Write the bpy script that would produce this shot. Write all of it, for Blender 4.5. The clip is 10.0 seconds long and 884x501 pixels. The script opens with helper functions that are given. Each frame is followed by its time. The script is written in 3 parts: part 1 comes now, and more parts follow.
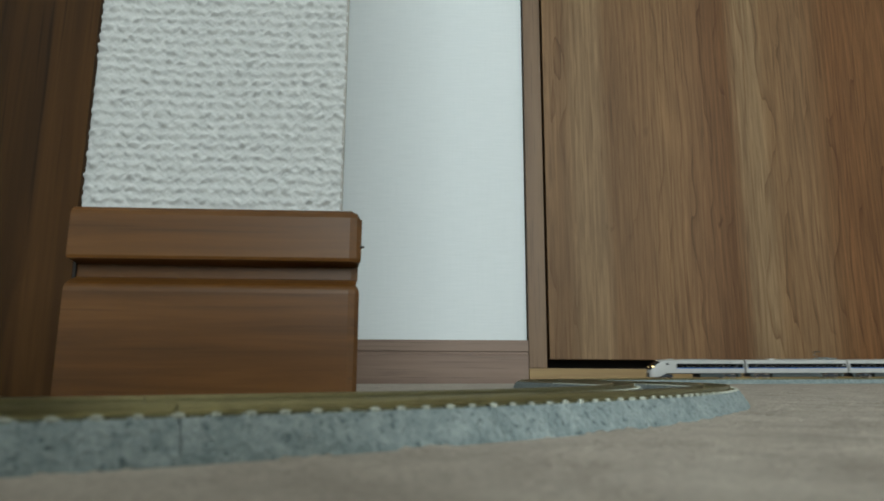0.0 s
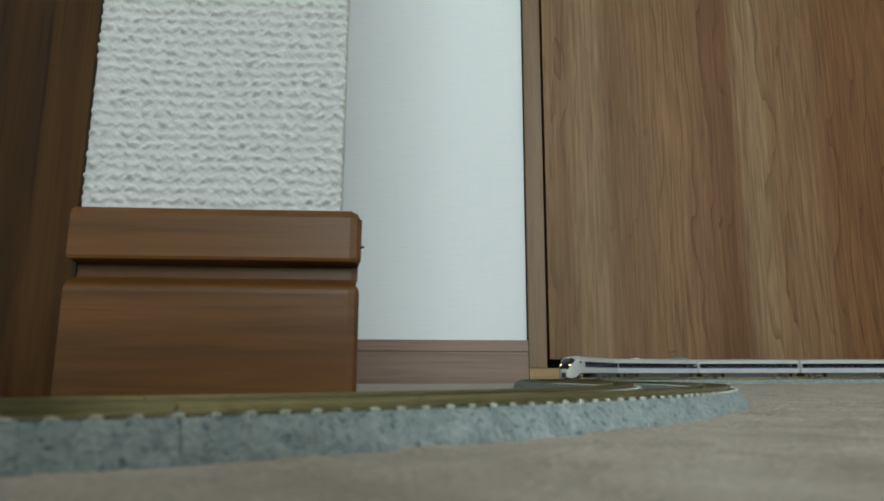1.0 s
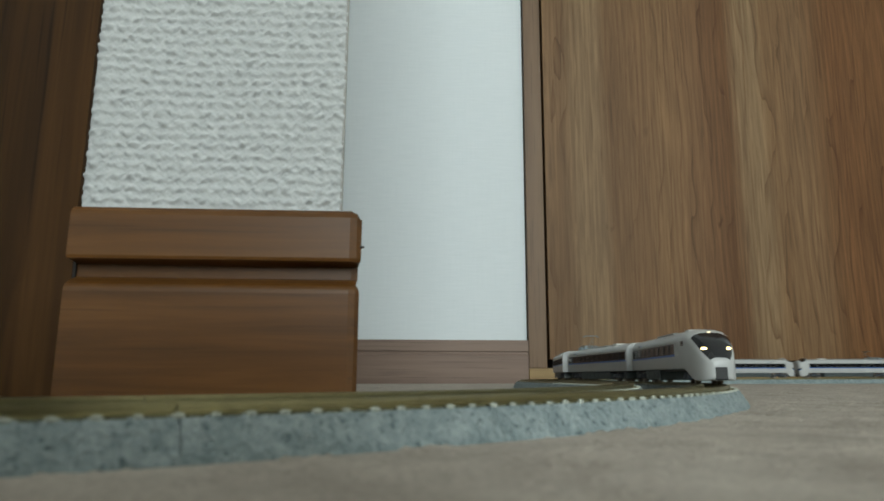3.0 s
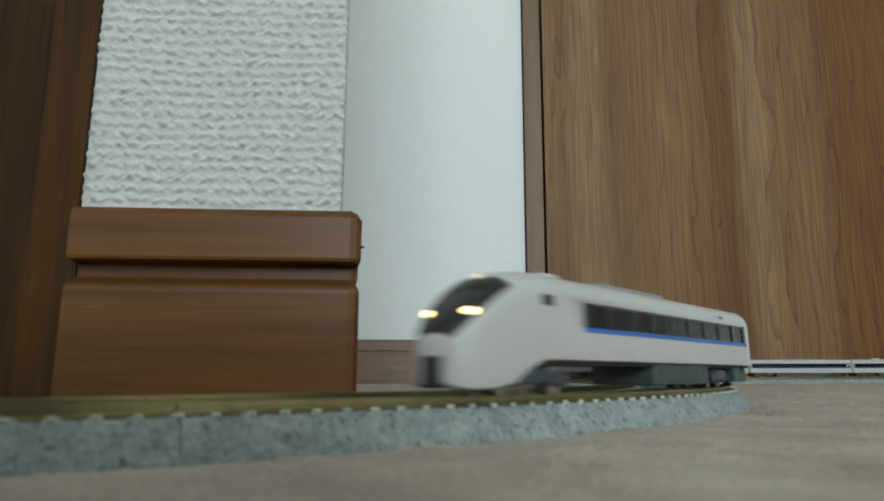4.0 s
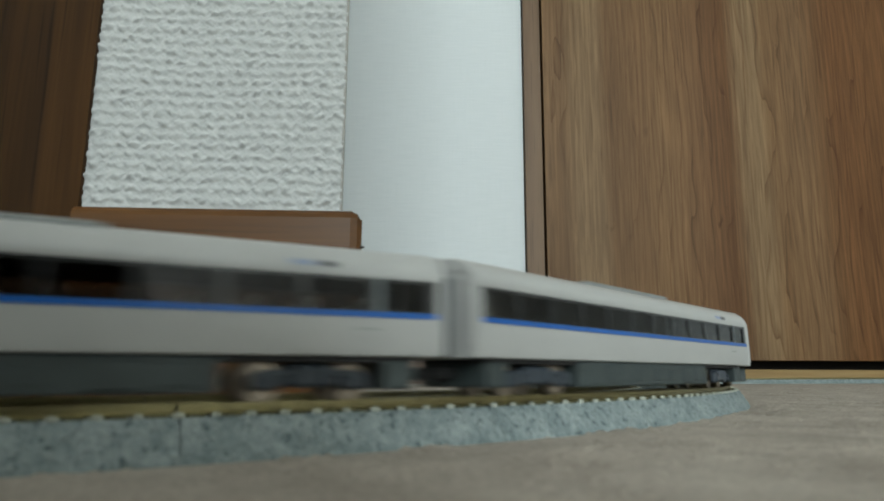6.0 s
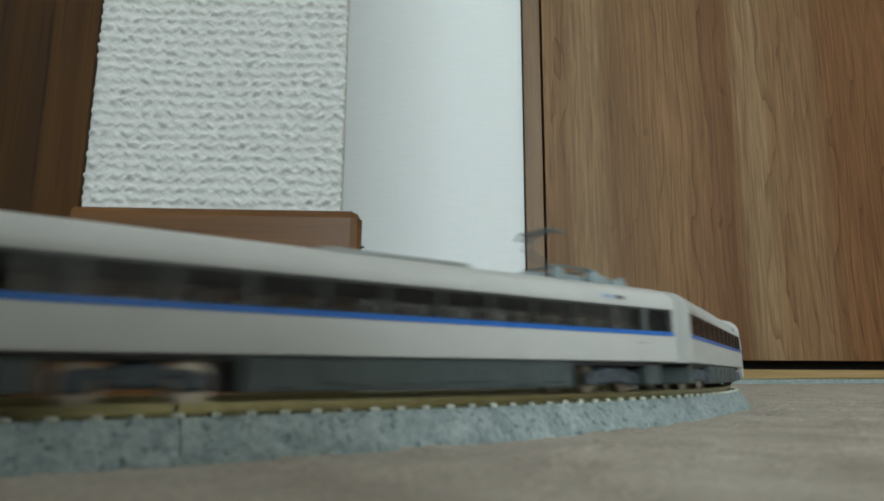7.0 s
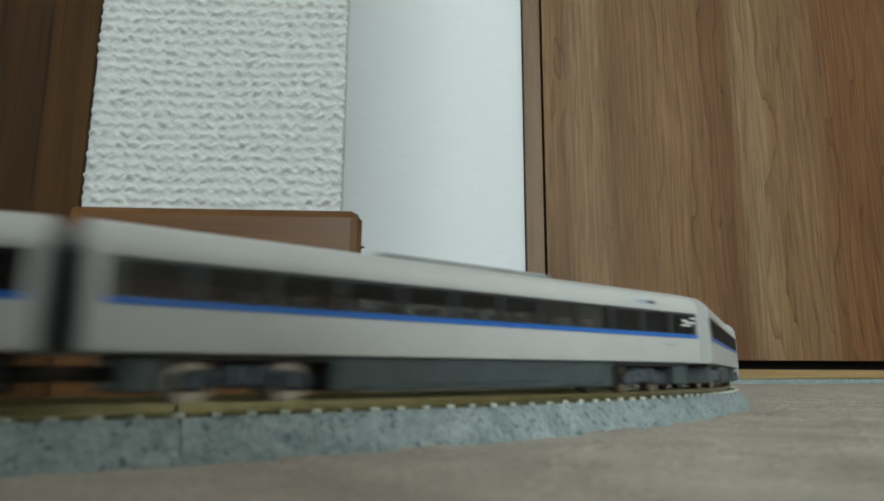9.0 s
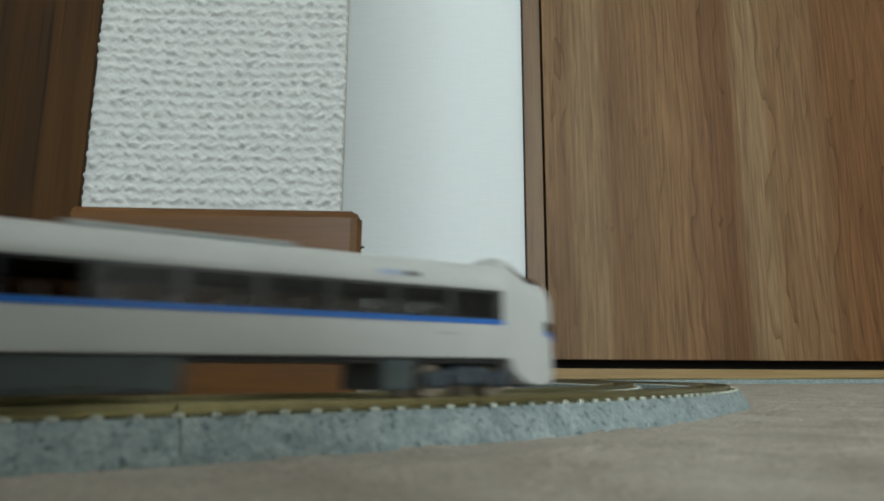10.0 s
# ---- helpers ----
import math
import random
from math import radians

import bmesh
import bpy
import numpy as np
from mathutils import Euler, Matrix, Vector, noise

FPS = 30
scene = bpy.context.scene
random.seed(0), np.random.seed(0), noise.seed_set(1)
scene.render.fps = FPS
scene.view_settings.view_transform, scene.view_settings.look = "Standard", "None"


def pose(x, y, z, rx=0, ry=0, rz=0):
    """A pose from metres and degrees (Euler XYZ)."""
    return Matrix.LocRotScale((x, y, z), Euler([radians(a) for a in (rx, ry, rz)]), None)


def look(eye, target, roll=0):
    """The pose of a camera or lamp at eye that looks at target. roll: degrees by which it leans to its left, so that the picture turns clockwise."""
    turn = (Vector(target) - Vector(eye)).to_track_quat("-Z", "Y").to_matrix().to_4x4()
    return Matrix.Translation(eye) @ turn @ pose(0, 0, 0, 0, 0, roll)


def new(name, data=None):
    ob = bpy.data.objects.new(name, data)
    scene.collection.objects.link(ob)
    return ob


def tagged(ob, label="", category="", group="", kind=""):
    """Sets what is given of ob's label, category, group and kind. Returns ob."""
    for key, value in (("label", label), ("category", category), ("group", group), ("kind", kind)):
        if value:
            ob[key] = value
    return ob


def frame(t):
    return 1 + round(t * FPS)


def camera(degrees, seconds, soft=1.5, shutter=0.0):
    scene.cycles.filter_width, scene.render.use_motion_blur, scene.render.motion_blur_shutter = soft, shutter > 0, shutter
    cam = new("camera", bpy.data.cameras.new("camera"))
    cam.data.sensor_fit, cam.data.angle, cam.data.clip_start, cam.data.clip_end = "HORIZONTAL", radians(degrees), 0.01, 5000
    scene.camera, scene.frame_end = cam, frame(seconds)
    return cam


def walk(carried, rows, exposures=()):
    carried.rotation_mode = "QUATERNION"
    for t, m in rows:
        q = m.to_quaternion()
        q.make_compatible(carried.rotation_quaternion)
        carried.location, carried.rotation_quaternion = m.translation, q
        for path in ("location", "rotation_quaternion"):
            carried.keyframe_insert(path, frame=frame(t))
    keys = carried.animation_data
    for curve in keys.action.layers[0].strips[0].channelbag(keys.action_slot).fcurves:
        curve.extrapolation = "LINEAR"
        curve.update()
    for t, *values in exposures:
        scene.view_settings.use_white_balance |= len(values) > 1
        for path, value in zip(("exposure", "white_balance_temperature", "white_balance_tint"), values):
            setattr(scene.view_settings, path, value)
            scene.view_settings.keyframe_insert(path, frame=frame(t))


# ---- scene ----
cam = camera(68.85, 10.0, soft=1.6, shutter=0.5)
EYE = (0.0, 0.0, 0.01192)
AIM = (0.0, math.cos(0.1843), 0.01192 + math.sin(0.1843))
cam.data.dof.use_dof = True
cam.data.dof.focus_distance = 0.40
cam.data.dof.aperture_fstop = 29
walk(cam, [(0.0, look(EYE, AIM, 0.315)), (10.0, look(EYE, AIM, 0.315))],
     exposures=[(0.0, 0.0), (2.7, 0.0), (4.4, 0.0), (10.0, 0.05)])

# ---------------------------------------------------------------- light
WALL_L, WALL_R, WALL_S, WALL_N = -1.6, 1.9, -4.2, 1.0
world = bpy.data.worlds.new("sky")
scene.world = world
world.use_nodes = True
_nt = world.node_tree
_bg = _nt.nodes["Background"]
_sky = _nt.nodes.new("ShaderNodeTexSky")
_sky.sky_type = "NISHITA"
_sky.sun_disc = False
_sky.sun_elevation = radians(38)
_sky.sun_rotation = radians(120)
_nt.links.new(_sky.outputs[0], _bg.inputs[0])
_bg.inputs[1].default_value = 0.12


def area_lamp(name, eye, target, w, h, power, colour):
    data = bpy.data.lights.new(name, "AREA")
    data.shape, data.size, data.size_y = "RECTANGLE", w, h
    data.energy, data.color = power, colour
    ob = new(name, data)
    ob.matrix_world = look(eye, target)
    return ob


# daylight that comes in by the tall window in the wall behind the camera
area_lamp("window_daylight", (0.5, WALL_S + 0.05, 1.45), (0.5, 0, 1.25), 1.66, 1.46, 112, (0.885, 1.0, 0.985))

# ---------------------------------------------------------------- materials


class Nodes:
    """Short hand for building a node material."""

    def __init__(self, name, rough=0.5, metal=0.0, spec=0.5):
        self.m = bpy.data.materials.new(name)
        self.m.use_nodes = True
        self.t = self.m.node_tree
        self.b = self.t.nodes["Principled BSDF"]
        self.b.inputs["Roughness"].default_value = rough
        self.b.inputs["Metallic"].default_value = metal
        self.b.inputs["Specular IOR Level"].default_value = spec

    def n(self, kind, **inputs):
        node = self.t.nodes.new("ShaderNode" + kind)
        for k, v in inputs.items():
            key = k.replace("_", " ")
            if hasattr(v, "is_output"):
                self.t.links.new(v, node.inputs[key])
            else:
                node.inputs[key].default_value = v
        return node

    def coords(self, scale=(1, 1, 1), turn=(0, 0, 0)):
        c = self.t.nodes.new("ShaderNodeTexCoord")
        mp = self.n("Mapping", Vector=c.outputs["Object"], Scale=scale, Rotation=turn)
        return mp.outputs[0]

    def noise(self, scale, detail=4, size=(1, 1, 1), distortion=0.0, rough=0.55):
        return self.n("TexNoise", Vector=self.coords(size), Scale=scale, Detail=detail, Distortion=distortion, Roughness=rough).outputs[0]

    def ramp(self, fac, stops):
        r = self.t.nodes.new("ShaderNodeValToRGB")
        e = r.color_ramp.elements
        while len(e) < len(stops):
            e.new(0.5)
        for el, (p, c) in zip(e, stops):
            el.position, el.color = p, (*c, 1)
        self.t.links.new(fac, r.inputs[0])
        return r.outputs[0]

    def mix(self, fac, a, b, mode="MIX"):
        x = self.t.nodes.new("ShaderNodeMix")
        x.data_type, x.blend_type = "RGBA", mode
        for sock, v in ((x.inputs[0], fac), (x.inputs[6], a), (x.inputs[7], b)):
            if hasattr(v, "is_output"):
                self.t.links.new(v, sock)
            else:
                sock.default_value = v if isinstance(v, float) else (*v, 1)
        return x.outputs[2]

    def math(self, op, a, b=0.0):
        x = self.t.nodes.new("ShaderNodeMath")
        x.operation = op
        for sock, v in ((x.inputs[0], a), (x.inputs[1], b)):
            if hasattr(v, "is_output"):
                self.t.links.new(v, sock)
            else:
                sock.default_value = v
        return x.outputs[0]

    def colour(self, c):
        if hasattr(c, "is_output"):
            self.t.links.new(c, self.b.inputs["Base Color"])
        else:
            self.b.inputs["Base Color"].default_value = (*c, 1)

    def rough(self, fac, lo, hi):
        r = self.n("MapRange", Value=fac, To_Min=lo, To_Max=hi)
        self.t.links.new(r.outputs[0], self.b.inputs["Roughness"])

    def bump(self, height, strength, distance):
        bm = self.n("Bump", Height=height, Strength=strength, Distance=distance)
        self.t.links.new(bm.outputs[0], self.b.inputs["Normal"])


def plain(name, colour, rough=0.5, metal=0.0, spec=0.5, vary=0.12, scale=300.0):
    """A painted or moulded surface with faint unevenness."""
    k = Nodes(name, rough, metal, spec)
    f = k.noise(scale, 3)
    k.colour(k.ramp(f, [(0.3, tuple(c * (1 - vary) for c in colour)), (0.7, tuple(min(1, c * (1 + vary)) for c in colour))]))
    k.rough(k.noise(scale * 2.3, 2), rough * 0.85, min(1, rough * 1.15))
    return k.m


def wood(name, dark, mid, light, grain, along="z", rough=0.45, cathedral=0.0, band=9.0, pores=0.4, spec=0.4, coat=0.0):
    """Printed or veneered timber: wide bands, flowing figure, fine grain and short dark pores."""
    k = Nodes(name, rough, 0, spec)
    lo = 0.045
    size = (1, 1, lo) if along == "z" else (lo, 1, 1)
    wide = k.noise(band, 3, size, 0.4)
    fine = k.noise(grain, 8, size, 0.6, 0.65)
    c = k.ramp(k.math("ADD", k.math("MULTIPLY", wide, 0.6), k.math("MULTIPLY", fine, 0.4)),
               [(0.39, dark), (0.50, mid), (0.61, light)])
    if cathedral:
        w = k.t.nodes.new("ShaderNodeTexWave")
        w.wave_type, w.bands_direction = "RINGS", "Y"
        w.inputs["Scale"].default_value = cathedral
        w.inputs["Distortion"].default_value = 5.0
        w.inputs["Detail"].default_value = 3.0
        w.inputs["Detail Scale"].default_value = 1.6
        sz = (1, 1, 0.10) if along == "z" else (0.10, 1, 1)
        k.t.links.new(k.coords(sz), w.inputs["Vector"])
        lines = k.ramp(w.outputs["Fac"], [(0.0, (0.55, 0.50, 0.45)), (0.25, (1, 1, 1)), (1.0, (1, 1, 1))])
        c = k.mix(k.math("MULTIPLY", k.noise(band * 0.8, 2, size), 0.75), c, k.mix(1.0, c, lines, "MULTIPLY"))
    sp = (1, 1, 0.02) if along == "z" else (0.02, 1, 1)
    p = k.noise(grain * 3.2, 2, sp)
    pore = k.ramp(p, [(0.60, (1, 1, 1)), (0.70, (1 - pores, 1 - pores, 1 - pores))])
    c = k.mix(1.0, c, pore, "MULTIPLY")
    k.colour(c)
    k.rough(fine, rough * 0.8, rough * 1.25)
    k.bump(fine, 0.25, 0.0002)
    k.b.inputs["Coat Weight"].default_value = coat
    k.b.inputs["Coat Roughness"].default_value = 0.32
    return k.m


M_WOOD = wood("baseboard_wood", (0.060, 0.0240, 0.0052), (0.088, 0.0350, 0.0072), (0.118, 0.0490, 0.0112), 260, "x", 0.45, band=40, spec=0.15, pores=0.22, coat=0.22)
M_CASING = wood("casing_wood", (0.024, 0.0104, 0.0026), (0.041, 0.0178, 0.0045), (0.066, 0.0298, 0.0084), 170, "z", 0.58, band=60, spec=0.10, pores=0.5)


def door_wood():
    """Wide planks of different tone side by side, with flowing dark growth lines and fine pores."""
    k = Nodes("door_wood", 0.5, 0, 0.18)
    c = k.t.nodes.new("ShaderNodeTexCoord")
    sep = k.n("SeparateXYZ", Vector=c.outputs["Object"])
    sway = k.math("MULTIPLY", k.math("SUBTRACT", k.noise(7, 3, (1, 1, 0.25)), 0.5), 0.02)
    fray = k.math("MULTIPLY", k.math("SUBTRACT", k.noise(90, 4, (1, 1, 0.03)), 0.5), 0.025)
    x = k.n("MapRange", Value=k.math("ADD", k.math("ADD", sep.outputs[0], fray), sway), From_Min=0.166, From_Max=0.70).outputs[0]
    tone = k.ramp(x, [(0.0, (0.224, 0.133, 0.071)), (0.06, (0.184, 0.106, 0.055)), (0.10, (0.249, 0.160, 0.090)), (0.17, (0.260, 0.168, 0.095)),
                      (0.20, (0.194, 0.110, 0.055)), (0.30, (0.207, 0.116, 0.057)), (0.36, (0.223, 0.128, 0.063)), (0.46, (0.183, 0.099, 0.048)),
                      (0.52, (0.144, 0.071, 0.032)), (0.57, (0.131, 0.062, 0.026)), (0.60, (0.208, 0.130, 0.070)), (0.66, (0.235, 0.151, 0.083)),
                      (0.70, (0.205, 0.118, 0.058)), (0.80, (0.216, 0.125, 0.063)), (0.86, (0.171, 0.085, 0.036)), (0.90, (0.180, 0.083, 0.033)),
                      (1.0, (0.149, 0.069, 0.027))])
    blotch = k.ramp(k.noise(5, 4, (1, 1, 0.3), 0.3), [(0.35, (0.84, 0.82, 0.80)), (0.65, (1.12, 1.12, 1.11))])
    tone = k.mix(1.0, tone, blotch, "MULTIPLY")
    fine = k.noise(210, 6, (1, 1, 0.03), 0.4, 0.7)
    tone = k.mix(1.0, tone, k.ramp(fine, [(0.37, (0.70, 0.67, 0.63)), (0.63, (1.18, 1.18, 1.16))]), "MULTIPLY")
    w = k.t.nodes.new("ShaderNodeTexWave")
    w.wave_type, w.bands_direction, w.wave_profile = "BANDS", "X", "SAW"
    for key, v in (("Scale", 13.0), ("Distortion", 17.0), ("Detail", 3.0), ("Detail Scale", 1.0), ("Detail Roughness", 0.5)):
        w.inputs[key].default_value = v
    k.t.links.new(k.coords((1, 1, 0.16)), w.inputs["Vector"])
    growth = k.ramp(w.outputs["Fac"], [(0.0, (0.56, 0.49, 0.43)), (0.05, (0.78, 0.74, 0.70)), (0.22, (1.0, 1.0, 1.0))])
    mask = k.ramp(k.noise(6, 3, (1, 1, 0.35)), [(0.36, (0, 0, 0)), (0.54, (1, 1, 1))])
    tone = k.mix(mask, tone, k.mix(1.0, tone, growth, "MULTIPLY"))
    pore = k.ramp(k.noise(420, 2, (1, 1, 0.025)), [(0.62, (1, 1, 1)), (0.72, (0.62, 0.58, 0.55))])
    tone = k.mix(1.0, tone, pore, "MULTIPLY")
    knot = k.ramp(k.noise(22, 2, (1.0, 1, 0.45), 0.6), [(0.70, (1, 1, 1)), (0.76, (0.45, 0.40, 0.36))])
    k.colour(k.mix(1.0, tone, knot, "MULTIPLY"))
    k.rough(fine, 0.42, 0.62)
    k.bump(fine, 0.2, 0.0003)
    return k.m


M_DOOR = door_wood()
M_FRAME = wood("frame_wood", (0.140, 0.079, 0.042), (0.170, 0.098, 0.053), (0.200, 0.121, 0.068), 150, "z", 0.5, band=30)
M_FARBASE = wood("far_baseboard_wood", (0.18, 0.115, 0.085), (0.215, 0.14, 0.105), (0.25, 0.17, 0.13), 120, "x", 0.5, band=20)
M_SILL = wood("sill_wood", (0.24, 0.145, 0.055), (0.31, 0.20, 0.080), (0.37, 0.25, 0.115), 110, "x", 0.5, band=20, pores=0.2)
# near-black: paints the shade in the door and casing gaps; also the nail head
M_DARK = plain("gap_shade_and_nail", (0.016, 0.012, 0.010), 0.8)
M_CEIL = plain("ceiling_white", (0.78, 0.78, 0.76), 0.9, scale=20)
M_PLAINWALL = plain("plain_wallpaper", (0.74, 0.74, 0.72), 0.9, scale=40)


def paper_rough():
    k = Nodes("rough_wallpaper", 0.92, 0, 0.2)
    f = k.noise(500, 4)
    k.colour(k.ramp(f, [(0.3, (0.41, 0.418, 0.418)), (0.7, (0.50, 0.508, 0.508))]))
    k.bump(k.noise(1800, 4), 0.35, 0.0002)
    return k.m


def paper_fine():
    k = Nodes("fine_wallpaper", 0.85, 0, 0.2)
    rib = k.noise(260, 3, (0.10, 1, 1.6))
    warp = k.noise(300, 2, (1.5, 1, 0.05))
    both = k.math("ADD", k.math("MULTIPLY", rib, 0.7), k.math("MULTIPLY", warp, 0.3))
    k.colour(k.ramp(both, [(0.3, (0.755, 0.80, 0.83)), (0.7, (0.81, 0.85, 0.88))]))
    k.bump(both, 0.3, 0.0006)
    return k.m


M_PAPER, M_PAPER2 = paper_rough(), paper_fine()


def floor_mat():
    k = Nodes("floor_carpet", 0.93, 0, 0.2)
    big = k.noise(45, 4)
    small = k.noise(800, 5, rough=0.75)
    f = k.math("ADD", k.math("MULTIPLY", big, 0.45), k.math("MULTIPLY", small, 0.55))
    k.colour(k.ramp(f, [(0.36, (0.335, 0.288, 0.245)), (0.5, (0.455, 0.40, 0.345)), (0.62, (0.585, 0.525, 0.455))]))
    k.bump(small, 0.8, 0.0012)
    return k.m


def ballast_mat():
    k = Nodes("ballast_grey", 0.8, 0, 0.3)
    big = k.noise(220, 2)
    spots = k.n("TexVoronoi", Vector=k.coords(), Scale=900.0, Randomness=1.0)
    f = k.noise(900, 3, rough=0.7)
    c = k.ramp(k.math("ADD", k.math("MULTIPLY", big, 0.5), k.math("MULTIPLY", f, 0.5)),
               [(0.36, (0.178, 0.220, 0.228)), (0.5, (0.246, 0.295, 0.303)), (0.64, (0.335, 0.380, 0.383))])
    dark = k.ramp(k.noise(750, 3), [(0.57, (1, 1, 1)), (0.68, (0.46, 0.50, 0.52))])
    k.colour(k.mix(1.0, c, dark, "MULTIPLY"))
    k.bump(k.math("ADD", f, spots.outputs["Distance"]), 0.9, 0.0005)
    return k.m


def tie_mat():
    k = Nodes("sleeper_brown", 0.6, 0, 0.4)
    info = k.t.nodes.new("ShaderNodeObjectInfo")
    f = k.noise(700, 3)
    c = k.ramp(f, [(0.3, (0.045, 0.042, 0.014)), (0.7, (0.105, 0.096, 0.036))])
    k.colour(k.mix(k.math("MULTIPLY", info.outputs["Random"], 0.35), c, (0.12, 0.11, 0.05)))
    return k.m


M_FLOOR, M_BALLAST, M_TIE = floor_mat(), ballast_mat(), tie_mat()
M_STONE = plain("ballast_stone", (0.44, 0.46, 0.40), 0.8, scale=900)
M_RAIL = plain("rail_metal", (0.30, 0.265, 0.14), 0.34, 1.0, scale=400)
M_BODY = plain("car_white", (0.437, 0.44, 0.438), 0.38, vary=0.03, scale=120)
M_ROOF = plain("roof_white", (0.50, 0.50, 0.49), 0.5, vary=0.04, scale=150)
M_BLUE = plain("stripe_blue", (0.006, 0.105, 0.42), 0.35, vary=0.05)
M_BAND = plain("band_black", (0.022, 0.023, 0.024), 0.22, vary=0.1)
M_SCREEN = plain("windscreen_black", (0.014, 0.015, 0.017), 0.12, vary=0.1)
M_UNDER = plain("underframe_grey", (0.044, 0.058, 0.060), 0.55, vary=0.18, scale=250)
M_BOGIE = plain("bogie_grey", (0.040, 0.050, 0.064), 0.5, vary=0.25, scale=400)
M_BLACK = plain("running_gear_black", (0.02, 0.02, 0.021), 0.6)
M_WHEEL = plain("wheel_metal", (0.36, 0.31, 0.26), 0.35, 1.0)
M_GEAR = plain("roof_gear_grey", (0.20, 0.25, 0.27), 0.5, vary=0.2)
M_AC = plain("roof_unit_grey", (0.24, 0.255, 0.255), 0.55, vary=0.1)
M_PANTO = plain("pantograph_metal", (0.15, 0.17, 0.18), 0.4, 0.6)
M_SEAT = plain("seat_beige", (0.70, 0.65, 0.62), 0.7)
M_INNER = plain("interior_dark", (0.028, 0.027, 0.026), 0.8)
M_MARK = plain("mark_white", (0.72, 0.72, 0.70), 0.5, vary=0.03)
M_INK = plain("mark_dark", (0.06, 0.06, 0.07), 0.5)
M_INKBLUE = plain("mark_lilac", (0.30, 0.36, 0.52), 0.5)


def glass_mat():
    k = Nodes("tinted_window", 0.06)
    out = k.t.nodes["Material Output"]
    tr = k.n("BsdfTransparent", Color=(0.56, 0.55, 0.54, 1))
    gl = k.n("BsdfGlossy", Roughness=0.06, Color=(1, 1, 1, 1))
    fr = k.n("Fresnel", IOR=1.27)
    mx = k.t.nodes.new("ShaderNodeMixShader")
    k.t.links.new(fr.outputs[0], mx.inputs[0])
    k.t.links.new(tr.outputs[0], mx.inputs[1])
    k.t.links.new(gl.outputs[0], mx.inputs[2])
    k.t.links.new(mx.outputs[0], out.inputs[0])
    return k.m


def glow(name, colour, strength):
    k = Nodes(name, 0.4)
    k.colour(colour)
    k.b.inputs["Emission Color"].default_value = (*colour, 1)
    k.b.inputs["Emission Strength"].default_value = strength
    return k.m


M_GLASS = glass_mat()
M_LAMP = glow("headlight_glow", (1.0, 0.76, 0.30), 6.0)
M_LAMPTOP = glow("top_light_glow", (1.0, 0.82, 0.55), 0.9)

# ---------------------------------------------------------------- mesh helpers


def part(name, bm, material, parent=None, label="", smooth=False):
    me = bpy.data.meshes.new(name)
    bmesh.ops.recalc_face_normals(bm, faces=bm.faces)
    bm.to_mesh(me)
    bm.free()
    if smooth:
        for p in me.polygons:
            p.use_smooth = True
        me.set_sharp_from_angle(angle=radians(38))
    me.materials.append(material)
    ob = new(name, me)
    ob.parent = parent
    if label:
        tagged(ob, label)
    return ob


def box(bm, x0, x1, y0, y1, z0, z1, bevel=0.0, seg=2):
    vs = bmesh.ops.create_cube(bm, size=1)["verts"]
    for v in vs:
        v.co = Vector(((x0 + x1) / 2 + v.co.x * (x1 - x0), (y0 + y1) / 2 + v.co.y * (y1 - y0), (z0 + z1) / 2 + v.co.z * (z1 - z0)))
    if bevel:
        es = list({e for v in vs for e in v.link_edges})
        bmesh.ops.bevel(bm, geom=es, offset=bevel, segments=seg, affect="EDGES", profile=0.6)
    return bm


def boxpart(name, dims, material, parent=None, label="", bevel=0.0, seg=2):
    return part(name, box(bmesh.new(), *dims, bevel, seg), material, parent, label)


def cyl(bm, a, b, r, n=12, r2=None):
    """A rod from a to b."""
    a, b = Vector(a), Vector(b)
    d = b - a
    m = Matrix.Translation((a + b) / 2) @ d.to_track_quat("Z", "Y").to_matrix().to_4x4()
    bmesh.ops.create_cone(bm, cap_ends=True, segments=n, radius1=r, radius2=r if r2 is None else r2, depth=d.length, matrix=m)
    return bm


def prism(outline, z0, z1, bm=None):
    """An upright solid on a ground outline."""
    bm = bm or bmesh.new()
    lo = [bm.verts.new((x, y, z0)) for x, y in outline]
    hi = [bm.verts.new((x, y, z1)) for x, y in outline]
    bm.faces.new(lo[::-1])
    bm.faces.new(hi)
    for i in range(len(lo)):
        j = (i + 1) % len(lo)
        bm.faces.new((lo[i], lo[j], hi[j], hi[i]))
    return bm


def extrude_x(prof, x0, x1, bm=None):
    """A solid with the closed profile (y, z), from x0 to x1."""
    bm = bm or bmesh.new()
    a = [bm.verts.new((x0, y, z)) for y, z in prof]
    b = [bm.verts.new((x1, y, z)) for y, z in prof]
    bm.faces.new(a)
    bm.faces.new(b[::-1])
    for i in range(len(prof)):
        j = (i + 1) % len(prof)
        bm.faces.new((a[i], b[i], b[j], a[j]))
    return bm


# ---------------------------------------------------------------- the railway's line
X0, Y0, A0 = 0.3850, 0.87263, 0.04023
R1, A1, LS = 0.28188, 1.60717, 0.17337
R2, A2, R3 = 0.31015, 0.97496, 0.44887
E1 = R1 * A1
E2 = E1 + LS
E3 = E2 + R2 * A2
E4 = E3 + R3 * (A0 + A1 - A2 - 0.02)   # then straight on, along the wall
_S = np.linspace(-1.7, 3.4, 5101)


def _seg(a, b):
    return np.clip(np.minimum(_S[1:], b) - np.maximum(_S[:-1], a), 0, None)


